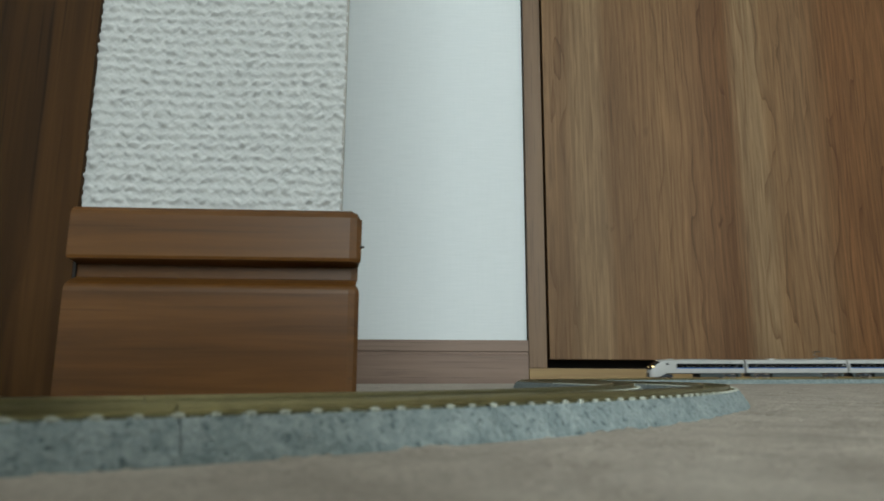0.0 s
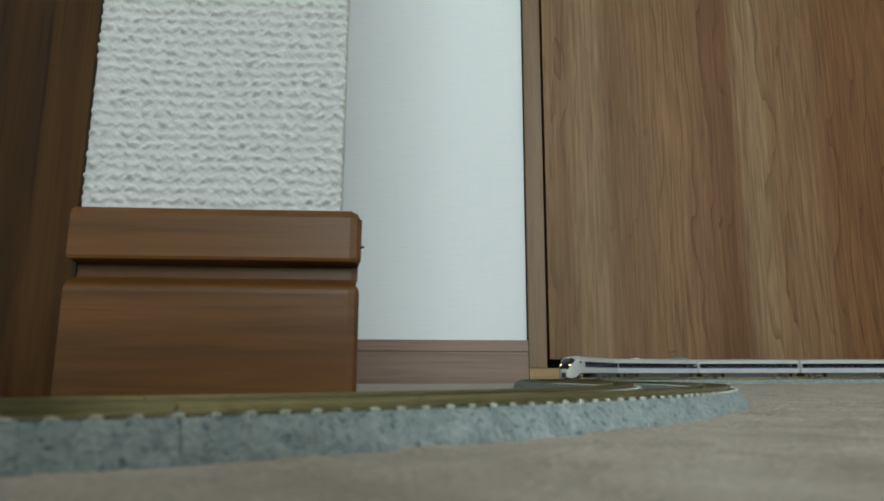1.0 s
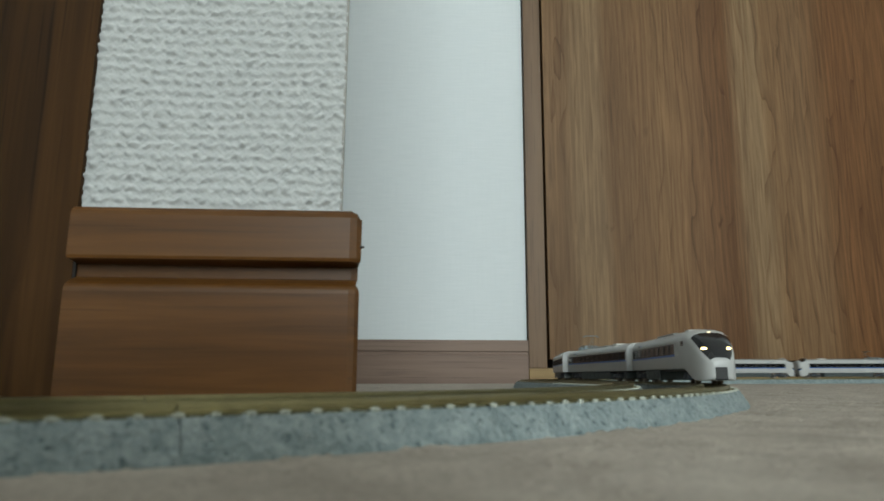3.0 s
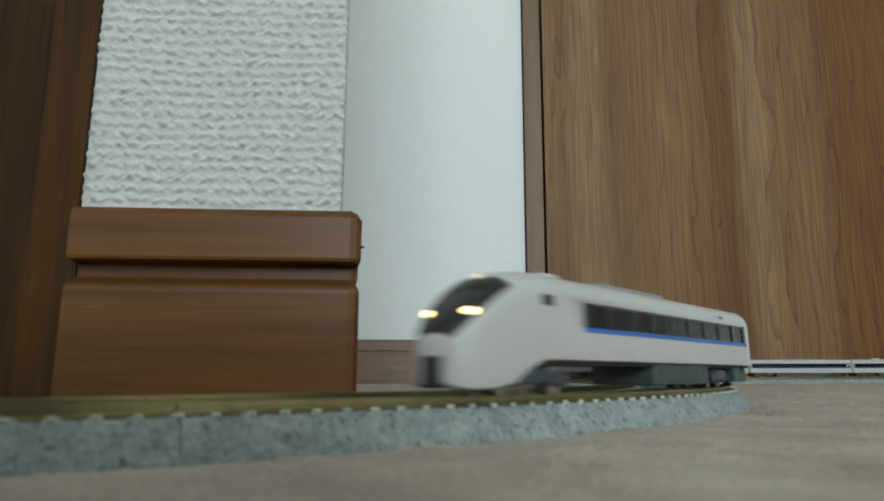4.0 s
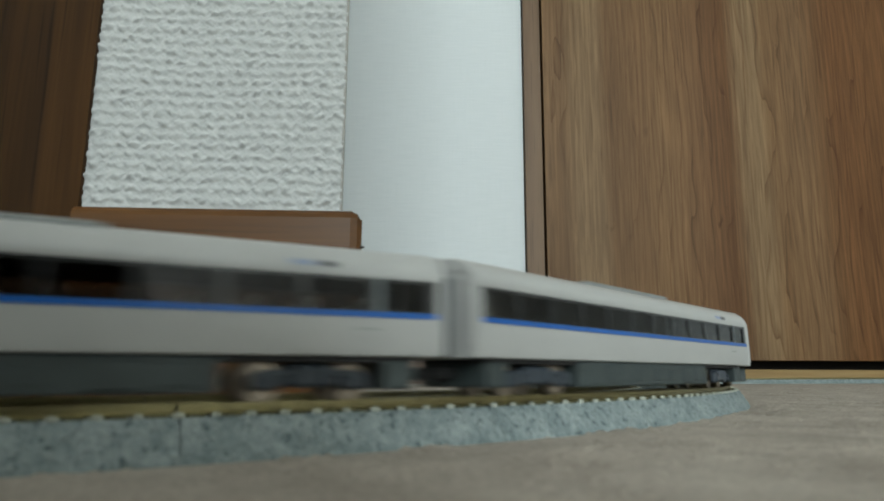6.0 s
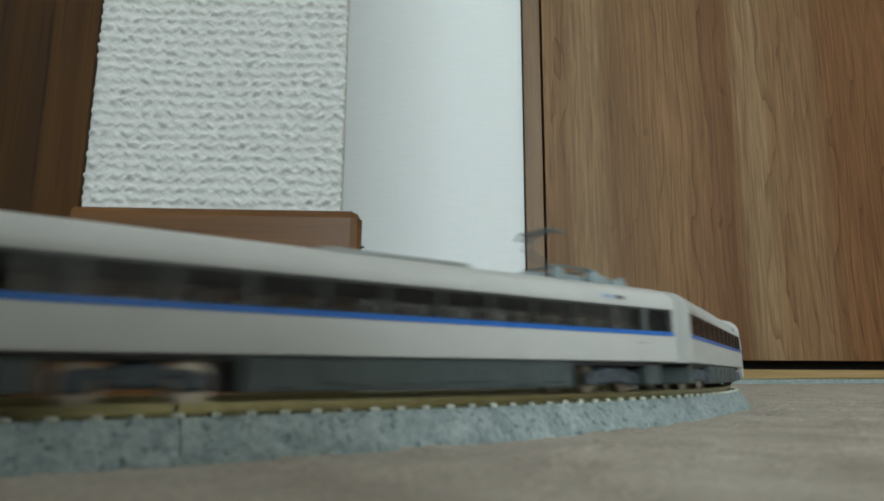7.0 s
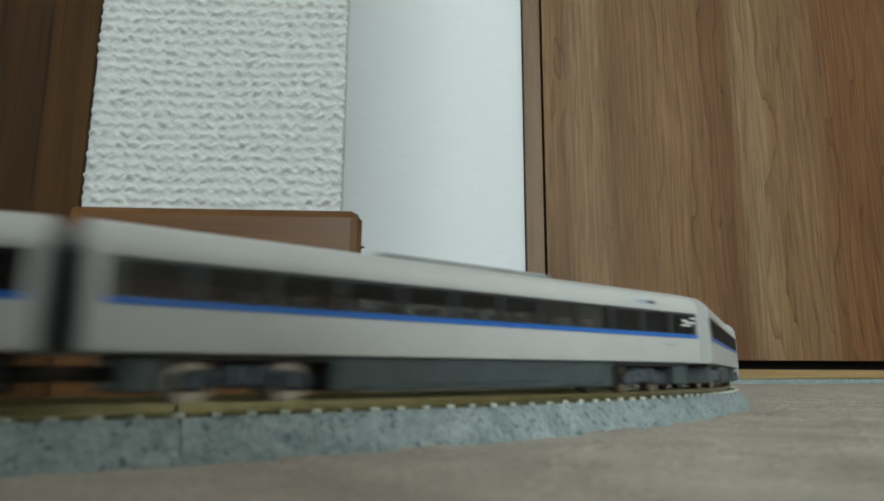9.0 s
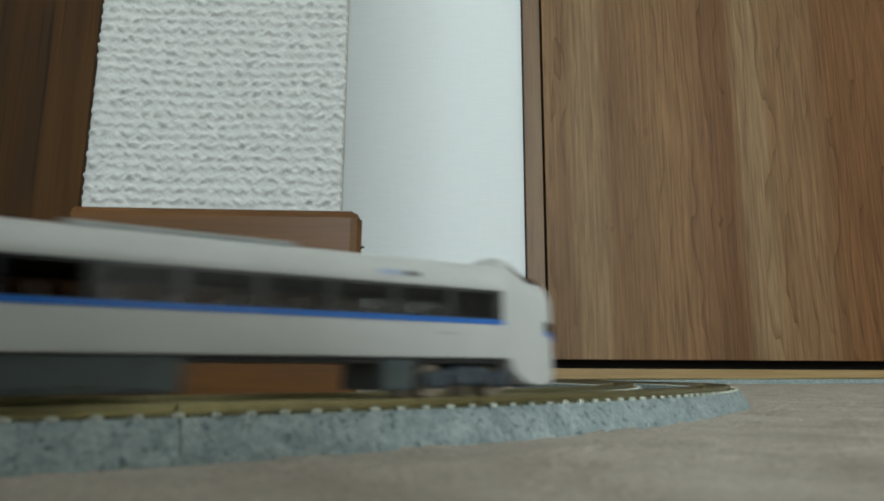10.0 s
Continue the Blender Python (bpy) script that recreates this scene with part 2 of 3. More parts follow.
_turn = _seg(0, E1) / R1 - _seg(E2, E3) / R2 - _seg(E3, E4) / R3
_TH = math.pi + A0 + np.concatenate([[0], np.cumsum(_turn)])
_tm = (_TH[1:] + _TH[:-1]) / 2
_ds = _S[1] - _S[0]
_X = np.concatenate([[0], np.cumsum(np.cos(_tm) * _ds)])
_Y = np.concatenate([[0], np.cumsum(np.sin(_tm) * _ds)])
_X += X0 - np.interp(0, _S, _X)
_Y += Y0 - np.interp(0, _S, _Y)


def line(s, off=0.0):
    """Place and heading on the line at s metres, off metres to the left of travel."""
    x, y, t = (float(np.interp(s, _S, a)) for a in (_X, _Y, _TH))
    return x - math.sin(t) * off, y + math.cos(t) * off, t


def head_at(t):
    """How far the train's front has come at t seconds."""
    wander = np.interp(t, (0, 0.5, 1.0, 1.5, 2.0, 2.5, 3.8, 4.6, 5.5, 7.0, 7.5, 8.2, 9.1, 9.5, 10.0),
                       (0.0021, -0.0005, -0.0035, 0.0045, -0.0010, 0.0026, -0.0053, -0.0022, -0.0016, 0.0044, 0.0034, 0.0063, 0.0018, -0.0024, -0.0052))
    return 0.12062 + 0.21069 * t - 0.00051 * t * t + float(wander)


RAIL_TOP = 0.00748
PITCH = 0.1389
BOGIE = 0.0465
# the floor is not quite level: it falls a little towards the far wall and to the west
TILT = Matrix.Translation((0, 0.1, 0)) @ Euler((math.atan(-0.00808), math.atan(-0.00787), 0)).to_matrix().to_4x4() @ Matrix.Translation((0, -0.1, 0))

# ---------------------------------------------------------------- structure

st = boxpart("floor", (WALL_L - 0.05, WALL_R + 0.05, WALL_S - 0.05, 1.11, -0.05, 0), M_FLOOR)
st.matrix_basis = TILT
tagged(st, "mottled beige carpet floor", "floor", kind="structure")


def carpet_pile():
    """The short looped pile of the carpet where the eye lies closest to it."""
    x0, x1, y0, y1, step = -0.12, 0.66, 0.03, 0.70, 0.0013
    nx, ny = int((x1 - x0) / step) + 1, int((y1 - y0) / step) + 1
    rng = np.random.default_rng(9)
    fx, fy = np.fft.fftfreq(nx, step)[None, :], np.fft.fftfreq(ny, step)[:, None]
    fr = np.hypot(fx, fy)
    h = np.zeros((ny, nx))
    for k, b, a in ((0, 60, 0.00020), (150, 70, 0.00016), (300, 90, 0.00022)):
        f = np.real(np.fft.ifft2(np.fft.fft2(rng.standard_normal((ny, nx))) * np.exp(-((fr - k) / b) ** 2)))
        h += a * f / f.std()
    h = np.clip(h - 0.0001, -0.0003, 0.0011)
    gx, gy = np.meshgrid(np.linspace(x0, x1, nx), np.linspace(y0, y1, ny))
    co = np.stack([gx, gy, h], -1).reshape(-1, 3)
    i = (np.arange(ny - 1)[:, None] * nx + np.arange(nx - 1)[None, :]).ravel()
    quads = np.stack([i, i + 1, i + nx + 1, i + nx], -1)
    me = bpy.data.meshes.new("carpet_pile")
    me.from_pydata(co.tolist(), [], quads.tolist())
    for p in me.polygons:
        p.use_smooth = True
    me.materials.append(M_FLOOR)
    ob = new("carpet_pile", me)
    ob.matrix_basis = TILT
    return tagged(ob, "short uneven pile of the beige carpet", "carpet", kind="stuff")


carpet_pile()

# far wall left of the door, with its skirting
st = boxpart("wall_north", (WALL_L, 0.131, 1.0, 1.12, -0.04, 2.4), M_PAPER2)
tagged(st, "white wall with fine ribbed wallpaper", "wall", kind="structure")
bm = extrude_x([(1.0, -0.02), (0.992, -0.02), (0.992, 0.0355), (0.9945, 0.0365), (0.9945, 0.0405), (0.992, 0.0415), (0.992, 0.0570), (0.9932, 0.0583), (1.0, 0.0583)], -0.30, 0.1325)
st = part("baseboard_1", bm, M_FARBASE)
tagged(st, "brown wooden baseboard with a narrow groove", "baseboard", kind="structure")

# the near corner stands a little askew to the far wall
CORNER = Matrix.Translation((-0.0252, 0.1966, 0)) @ Matrix.Rotation(radians(2.8), 4, "Z") @ Matrix.Translation((0.0252, -0.1966, 0))

# the projecting corner of wall close to the camera: its flank runs back to the far wall
bm = prism([(-0.1195, 0.2056), (-0.0330, 0.2056), (-0.1660, 0.985), (-0.40, 0.98), (-0.40, 0.2056)], -0.03, 2.4)
st = part("wall_corner", bm, M_PAPER)
st.matrix_basis = CORNER
tagged(st, "projecting wall corner with coarse woven wallpaper", "wall", kind="structure")


def woven_paper():
    """The coarse relief of the wallpaper: uneven raised rows, as a sheet on the wall's face."""
    w, h, step = 0.0835, 0.26, 0.00045
    nx, nz = int(w / step) + 1, int(h / step) + 1
    rng = np.random.default_rng(5)
    fx = np.fft.fftfreq(nx, step)[None, :]
    fz = np.fft.fftfreq(nz, step)[:, None]

    def field(kz, bz, kx, bx):
        g = np.fft.fft2(rng.standard_normal((nz, nx)))
        flt = np.exp(-((np.abs(fz) - kz) / bz) ** 2) * np.exp(-((np.abs(fx) - kx) / bx) ** 2)
        f = np.real(np.fft.ifft2(g * flt))
        return f / f.std()

    zz = (np.arange(nz) * step)[:, None]
    sway = field(0, 60, 0, 40) * 0.55 + field(0, 250, 0, 250) * 0.45
    lump = field(120, 260, 210, 140)
    fuzz = field(600, 350, 600, 350)
    ridge = np.sin(2 * np.pi * zz / 0.00372 + sway)
    ridge = np.sign(ridge) * np.abs(ridge) ** 0.7
    hgt = 0.00040 * ridge * (0.70 + 0.45 * lump) + 0.00016 * lump + 0.00013 * fuzz
    verts, faces = [], []
    for j in range(nz):
        for i in range(nx):
            verts.append((-0.1160 + w * i / (nx - 1), 0.2050 - float(hgt[j, i]), 0.050 + h * j / (nz - 1)))
    for j in range(nz - 1):
        for i in range(nx - 1):
            a = j * nx + i
            faces.append((a, a + 1, a + nx + 1, a + nx))
    me = bpy.data.meshes.new("woven_paper")
    me.from_pydata(verts, [], faces)
    for p in me.polygons:
        p.use_smooth = True
    me.materials.append(M_PAPER)
    ob = new("wallpaper_sheet", me)
    ob.matrix_basis = CORNER
    return tagged(ob, "off-white woven wallpaper with raised horizontal rows", "wallpaper", kind="structure")


woven_paper()

bm = prism([(-0.0331, 0.2049), (-0.0325, 0.2049), (-0.0322, 0.2054), (-0.0331, 0.2056)], 0.0615, 2.4)
st = part("trim_corner", bm, plain("corner_bead", (0.30, 0.29, 0.27), 0.8))
st.matrix_basis = CORNER
tagged(st, "thin grey seam along the papered corner", "trim", kind="structure")

# skirting round the corner: a rounded cap, a deep groove and a tall lower board
BB = [(0.2050, -0.006), (0.1970, -0.006), (0.1970, 0.0350), (0.1972, 0.0362), (0.1977, 0.0371), (0.1986, 0.0379), (0.2012, 0.0392), (0.2042, 0.0402), (0.2042, 0.0442),
      (0.2008, 0.0448), (0.1970, 0.0450), (0.1966, 0.0460), (0.1966, 0.0588), (0.1972, 0.0602), (0.1982, 0.0612), (0.1998, 0.0617), (0.2050, 0.0618)]


def near_baseboard():
    bm = bmesh.new()
    xs = (-0.1140, -0.0287, -0.0266, -0.0252)
    rings = []
    for i, x in enumerate(xs):
        ring = []
        for y, z in BB:
            d = y - 0.1966                       # follows the profile round the corner
            push = (0.0, 0.0, 0.0006, 0.0019)[i]
            ex = x - (d * 0.8 if i == 3 else 0.0)
            zz = min(z, (1, 1, 0.0604, 0.0585)[i])
            ring.append(bm.verts.new((ex, min(0.205, y + push), zz)))
        rings.append(ring)
    for a, b in zip(rings, rings[1:]):
        for j in range(len(BB) - 1):
            bm.faces.new((a[j], b[j], b[j + 1], a[j + 1]))
    bm.faces.new(rings[0])
    last = rings[-1]
    back = [bm.verts.new((v.co.x - 0.050, 0.56, v.co.z)) for v in last]
    for j in range(len(BB) - 1):
        bm.faces.new((last[j], back[j], back[j + 1], last[j + 1]))
    return bm


st = part("baseboard_2", near_baseboard(), M_WOOD)
st.matrix_basis = CORNER
tagged(st, "dark brown wooden baseboard with a deep groove", "baseboard", kind="structure")
bm = bmesh.new()
cyl(bm, (-0.0256, 0.1985, 0.0498), (-0.0243, 0.1982, 0.0498), 0.00055, 8, 0.0003)
st = part("trim_nail", bm, M_DARK)
st.matrix_basis = CORNER
tagged(st, "small dark nail head in the baseboard's end", "nail", kind="structure")

# door casing beside the corner
bm = extrude_x([(0.23, -0.008), (0.2030, -0.008), (0.2030, 0.0619), (0.23, 0.0619)], -0.205, -0.1149)
extrude_x([(0.23, 0.0619), (0.2030, 0.0619), (0.2030, 2.4), (0.23, 2.4)], -0.205, -0.1153, bm)
st = part("door_casing", bm, M_CASING)
st.matrix_basis = CORNER
tagged(st, "dark brown wooden door casing beside the wall corner", "casing", kind="structure")
# dark filler strip: shade of the gap between casing and baseboard, painted in
st = boxpart("trim_gap_shade", (-0.11485, -0.11405, 0.2032, 0.2050, -0.004, 0.0600), M_DARK)
st.matrix_basis = CORNER
tagged(st, "dark filler strip painted as the gap's shade between casing and baseboard", "trim", kind="structure")
st = boxpart("wall_west_corner", (WALL_L, -0.2065, 0.1945, 0.97, -0.03, 2.4), M_PLAINWALL)
tagged(st, "plain white wall beyond the door casing", "wall", kind="structure")

# the wood door in its frame
st = boxpart("door_jamb", (0.1330, 0.1605, 0.9905, 1.10, 0.0165, 2.4), M_FRAME, bevel=0.0008)
tagged(st, "brown wooden door jamb", "jamb", kind="structure")
st = boxpart("door_sill", (0.1330, 1.12, 0.9885, 1.10, -0.02, 0.0163), M_SILL, bevel=0.0006)
tagged(st, "pale yellow wooden sill strip under the door", "sill", kind="structure")
st = boxpart("door_1", (0.1660, 1.05, 1.0, 1.032, 0.0300, 2.05), M_DOOR, bevel=0.0008)
tagged(st, "brown wood-grain closet door", "door", kind="structure")
# added near-black panel: the shade in the door's gaps is put into its colour
st = boxpart("closet_shade_panel", (0.1607, 1.12, 1.06, 1.07, 0.0165, 2.4), M_DARK)
tagged(st, "near-black panel painted as the shade behind the door", "closet", kind="structure")
st = boxpart("wall_north_east", (1.12, WALL_R, 1.0, 1.12, -0.03, 2.4), M_PAPER2)
tagged(st, "white papered wall beyond the door", "wall", kind="structure")
st = boxpart("wall_north_lintel", (0.1607, 1.12, 0.995, 1.055, 2.055, 2.4), M_PAPER2)
tagged(st, "white papered wall above the door", "wall", kind="structure")

# the rest of the room, behind the camera
st = boxpart("wall_west", (WALL_L - 0.1, WALL_L, WALL_S, 1.12, -0.04, 2.4), M_PLAINWALL)
tagged(st, "plain white papered wall", "wall", kind="structure")
st = boxpart("wall_east", (WALL_R, WALL_R + 0.1, WALL_S, 1.12, -0.03, 2.4), M_PLAINWALL)
tagged(st, "plain white papered wall", "wall", kind="structure")
for nm, d in (("wall_south_west", (WALL_L, -0.35, WALL_S - 0.1, WALL_S, 0, 2.4)), ("wall_south_east", (1.35, WALL_R, WALL_S - 0.1, WALL_S, 0, 2.4)),
              ("wall_south_top", (-0.35, 1.35, WALL_S - 0.1, WALL_S, 2.2, 2.4)), ("wall_south_bottom", (-0.35, 1.35, WALL_S - 0.1, WALL_S, 0, 0.7))):
    tagged(boxpart(nm, d, M_PLAINWALL), "plain white wall round the window", "wall", kind="structure")
st = boxpart("ceiling", (WALL_L - 0.1, WALL_R + 0.1, WALL_S - 0.1, 1.12, 2.4, 2.45), M_CEIL)
tagged(st, "white ceiling", "ceiling", kind="structure")

# the smartphone that lies on its long edge behind the eye and keeps the window's light off the nearest track
bm = box(bmesh.new(), -0.138, 0.014, -0.0095, -0.0012, -0.0103, 0.0600, 0.003, 3)
st = part("smartphone", bm, plain("phone_dark", (0.03, 0.03, 0.032), 0.3))
st.matrix_basis = pose(*EYE, math.degrees(0.1843), 0, 0)
tagged(st, "dark smartphone standing on its long edge on the carpet", "smartphone")

# ---------------------------------------------------------------- track
def sweep(prof, off, s0, s1, n, closed=True):
    """A solid drawn along the line with the profile (across, up)."""
    bm = bmesh.new()
    rings = []
    for i in range(n + 1):
        s = s0 + (s1 - s0) * i / n
        ring = []
        for o, z in prof:
            x, y, _ = line(s, o + off)
            ring.append(bm.verts.new((x, y, z)))
        rings.append(ring)
    m = len(prof)
    for a, b in zip(rings, rings[1:]):
        for j in range(m if closed else m - 1):
            k = (j + 1) % m
            bm.faces.new((a[j], a[k], b[k], b[j]))
    if closed:
        bm.faces.new(rings[0])
        bm.faces.new(rings[-1][::-1])
    return bm


_SHOULDER = [(.0115, -.0010), (.0111, .0006), (.0105, .0017), (.0099, .0027), (.0093, .0037), (.0087, .0047), (.0082, .0054), (.0076, .0058), (.0069, .0055)]
BED = [(-o, z) for o, z in _SHOULDER] + _SHOULDER[::-1]
RAILP = [(-.0010, .0060), (-.0010, .0062), (-.0003, .0064), (-.0003, .0068), (-.0006, .0069), (-.0006, RAIL_TOP), (.0006, RAIL_TOP), (.0006, .0069),
         (.0003, .0068), (.0003, .0064), (.0010, .0062), (.0010, .0060)]
TIE_STEP = 0.0048
_tie = box(bmesh.new(), -.00120, .00120, -.0071, .0071, .0050, .0061, 0.00018, 1)
TIE_MESH = bpy.data.meshes.new("sleeper")
bmesh.ops.recalc_face_normals(_tie, faces=_tie.faces)
_tie.to_mesh(TIE_MESH)
_tie.free()
TIE_MESH.materials.append(M_TIE)
_rng = random.Random(11)


def track_piece(off, s0, s1, fine, label):
    """One moulded length of track: ballast bed, two rails and sleepers."""
    root = new("track_piece")
    root.matrix_basis = TILT
    n = max(4, int((s1 - s0) / 0.006))
    bm = sweep(BED, off, s0 + 0.0001, s1 - 0.0001, n * (4 if fine else 1))
    if fine:
        for v in bm.verts:            # the moulded stones make the shoulder uneven
            if 0.0005 < v.co.z < 0.0057:
                v.co += Vector((_rng.uniform(-1, 1), _rng.uniform(-1, 1), _rng.uniform(-1, 1))) * 0.00016
    part("ballast_bed", bm, M_BALLAST, root, "blue-grey moulded ballast", smooth=True)
    for o in (-.0045, .0045):
        part("rail", sweep([(o + a, z) for a, z in RAILP], off, s0 + 0.0002, s1 - 0.0002, n), M_RAIL, root, "brownish metal rail")
    count = int(round((s1 - s0) / TIE_STEP))
    step = (s1 - s0) / count
    stones = bmesh.new()
    ties = bmesh.new()
    for i in range(count):
        s = s0 + (i + 0.5) * step
        x, y, t = line(s, off)
        if fine:
            ob = new("sleeper", TIE_MESH)
            ob.parent = root
            ob.matrix_basis = pose(x, y, 0, 0, 0, math.degrees(t))
        else:
            m = pose(x, y, 0.0055, 0, 0, math.degrees(t)) @ Matrix.Diagonal((0.0024, 0.0142, 0.0012, 1))
            bmesh.ops.create_cube(ties, size=1, matrix=m)
        if fine:
            for side in (-1, 1):
                xs, ys, ts = line(s + step * 0.5, off + side * (.0073 + _rng.uniform(-.00015, .00015)))
                sc = _rng.uniform(.85, 1.15)
                m = pose(xs, ys, .0060, 0, 0, math.degrees(ts) + _rng.uniform(-12, 12)) @ Matrix.Diagonal((.0009 * sc, .0007, .00046 * sc, 1))
                bmesh.ops.create_icosphere(stones, subdivisions=1, radius=1, matrix=m)
    if fine:
        tagged(part("stone_edging", stones, M_STONE, root, "pale moulded stones between the sleeper ends"), kind="stuff")
        ties.free()
    else:
        tagged(part("sleepers", ties, M_TIE, root), kind="stuff")
        stones.free()
    return tagged(root, label, "toy track", "toy train track pieces")


J0 = E2 + 0.3646          # a joint between two pieces, beside the wall corner
CUTS = [J0 + 0.22 * i for i in range(-8, 4)]
for off in (0.0, -0.037):
    for a, b in zip(CUTS, CUTS[1:]):
        if a > E4 + 0.75:
            continue
        near = b > E2 + 0.02 and a < J0 + 0.3
        track_piece(off, a, b, near, "grey model railway track piece with brown sleepers")
    for a, b in ((-1.30, -0.86), (-0.86, CUTS[0])):
        track_piece(off, a, b, False, "straight grey model railway track along the wall")

# ---------------------------------------------------------------- train
SIDE = [(.0090, .0066), (.0095, .0068), (.0097, .0080), (.0097, .0127), (.0097, .0134), (.0096, .0188), (.0094, .0206), (.0086, .0222), (.0070, .0234), (.0042, .0242), (0, .0244)]
PROF = SIDE + [(-y, z) for y, z in SIDE[-2::-1]]
ZB, ZT = .0066, .0244
HALF = .0686               # half of a coach body's length
NPROF = len(PROF)
WIN = (4, NPROF - 6)        # the strips of the profile that carry the window band

STREAM = [(.0410, 1, .0244, .0066), (.0465, .995, .0244, .0066), (.0515, .975, .0239, .0048), (.0555, .935, .0224, .0024), (.0590, .88, .0202, .0016), (.0620, .81, .0178, .0014),
          (.0645, .71, .0152, .0014), (.0665, .59, .0129, .0016), (.0678, .45, .0110, .0020), (.0684, .28, .0097, .0028)]
GANG = [(.0538, 1, .0246, .0066), (.0545, 1, .0256, .0066), (.0553, .995, .0262, .0058), (.0558, .99, .0259, .0045), (.0580, .985, .0246, .0026), (.0602, .975, .0233, .0020),
        (.0628, .955, .0229, .0019), (.0647, .915, .0221, .0020), (.0655, .87, .0212, .0022), (.0659, .80, .0200, .0026)]


def ring_at(x, w, zt, zb, grow=0.0):
    out = []
    for y, z in PROF:
        f = (z - ZB) / (ZT - ZB)
        out.append((x, y * w + math.copysign(grow, y) * (abs(y) > 1e-6), zb + f * (zt - zb) + grow * f))
    return out


def stations(front, rear):
    a = [(-x, w, t, b) for x, w, t, b in reversed(rear)] if rear else [(-HALF, .985, .0242, .0067), (-HALF + .0007, 1, ZT, ZB)]
    b = list(front) if front else [(HALF - .0007, 1, ZT, ZB), (HALF, .985, .0242, .0067)]
    return a, b


def shell(front, rear, x0, x1):
    """The body's skin, open where the window band runs from x0 to x1."""
    bm = bmesh.new()
    a, b = stations(front, rear)
    rows = [ring_at(*q) for q in a] + [ring_at(x0, 1, ZT, ZB), ring_at(x1, 1, ZT, ZB)] + [ring_at(*q) for q in b]
    k0 = len(a)
    vs = [[bm.verts.new(p) for p in r] for r in rows]
    for i in range(len(vs) - 1):
        for j in range(NPROF - 1):
            if i == k0 and j in WIN:
                continue
            bm.faces.new((vs[i][j], vs[i][j + 1], vs[i + 1][j + 1], vs[i + 1][j]))
        bm.faces.new((vs[i][NPROF - 1], vs[i][0], vs[i + 1][0], vs[i + 1][NPROF - 1]))
    bm.faces.new(vs[0])
    bm.faces.new(vs[-1][::-1])
    return bm


def skin_patch(sts, rows, grow, mirror):
    """A patch that lies on the nose: stations sts, profile rows."""
    bm = bmesh.new()
    s = -1 if mirror else 1
    vs = [[bm.verts.new((p[0] * s, p[1], p[2])) for k, p in enumerate(ring_at(*q, grow)) if k in rows] for q in sts]
    for a, b in zip(vs, vs[1:]):
        for j in range(len(a) - 1):
            bm.faces.new((a[j], a[j + 1], b[j + 1], b[j]))
    return bm


def bogie(car, x):
    """A four-wheeled truck: side frames with axle boxes, bolster and two wheelsets."""
    bm = bmesh.new()
    box(bm, -.0030, .0030, -.0066, .0066, .0035, .0056, .0003, 1)
    ob = part("bogie", bm, M_BOGIE, car, "blue-grey four-wheeled bogie")
    ob.matrix_basis = pose(x, 0, 0)
    for s in (-1, 1):
        bm = bmesh.new()
        y0, y1 = sorted((s * .0066, s * .0082))
        box(bm, -.0080, .0080, y0, y1, .0034, .0046, .0004, 1)
        box(bm, -.0040, .0040, y0, y1, .0020, .0052, .0005, 1)
        for ax in (-.0070, .0070):
            box(bm, ax - .0022, ax + .0022, y0, y1, .0016, .0042, .0005, 1)
            cyl(bm, (ax, s * .0078, .0029), (ax, s * .0087, .0029), .0010, 10)
        for sx in (-.0022, .0022):
            cyl(bm, (sx, s * .0082, .0026), (sx, s * .0082, .0050), .0008, 8)
        part("side_frame", bm, M_BOGIE, ob)
    for ax in (-.0070, .0070):
        bm = bmesh.new()
        cyl(bm, (ax, -.0060, .0028), (ax, .0060, .0028), .0005, 8)
        for s in (-1, 1):
            cyl(bm, (ax, s * .0036, .0028), (ax, s * .0057, .0028), .0028, 20)
            cyl(bm, (ax, s * .0034, .0028), (ax, s * .0037, .0028), .0031, 20)
        part("wheelset", bm, M_WHEEL, ob, "dull metal wheels on an axle")
    return ob


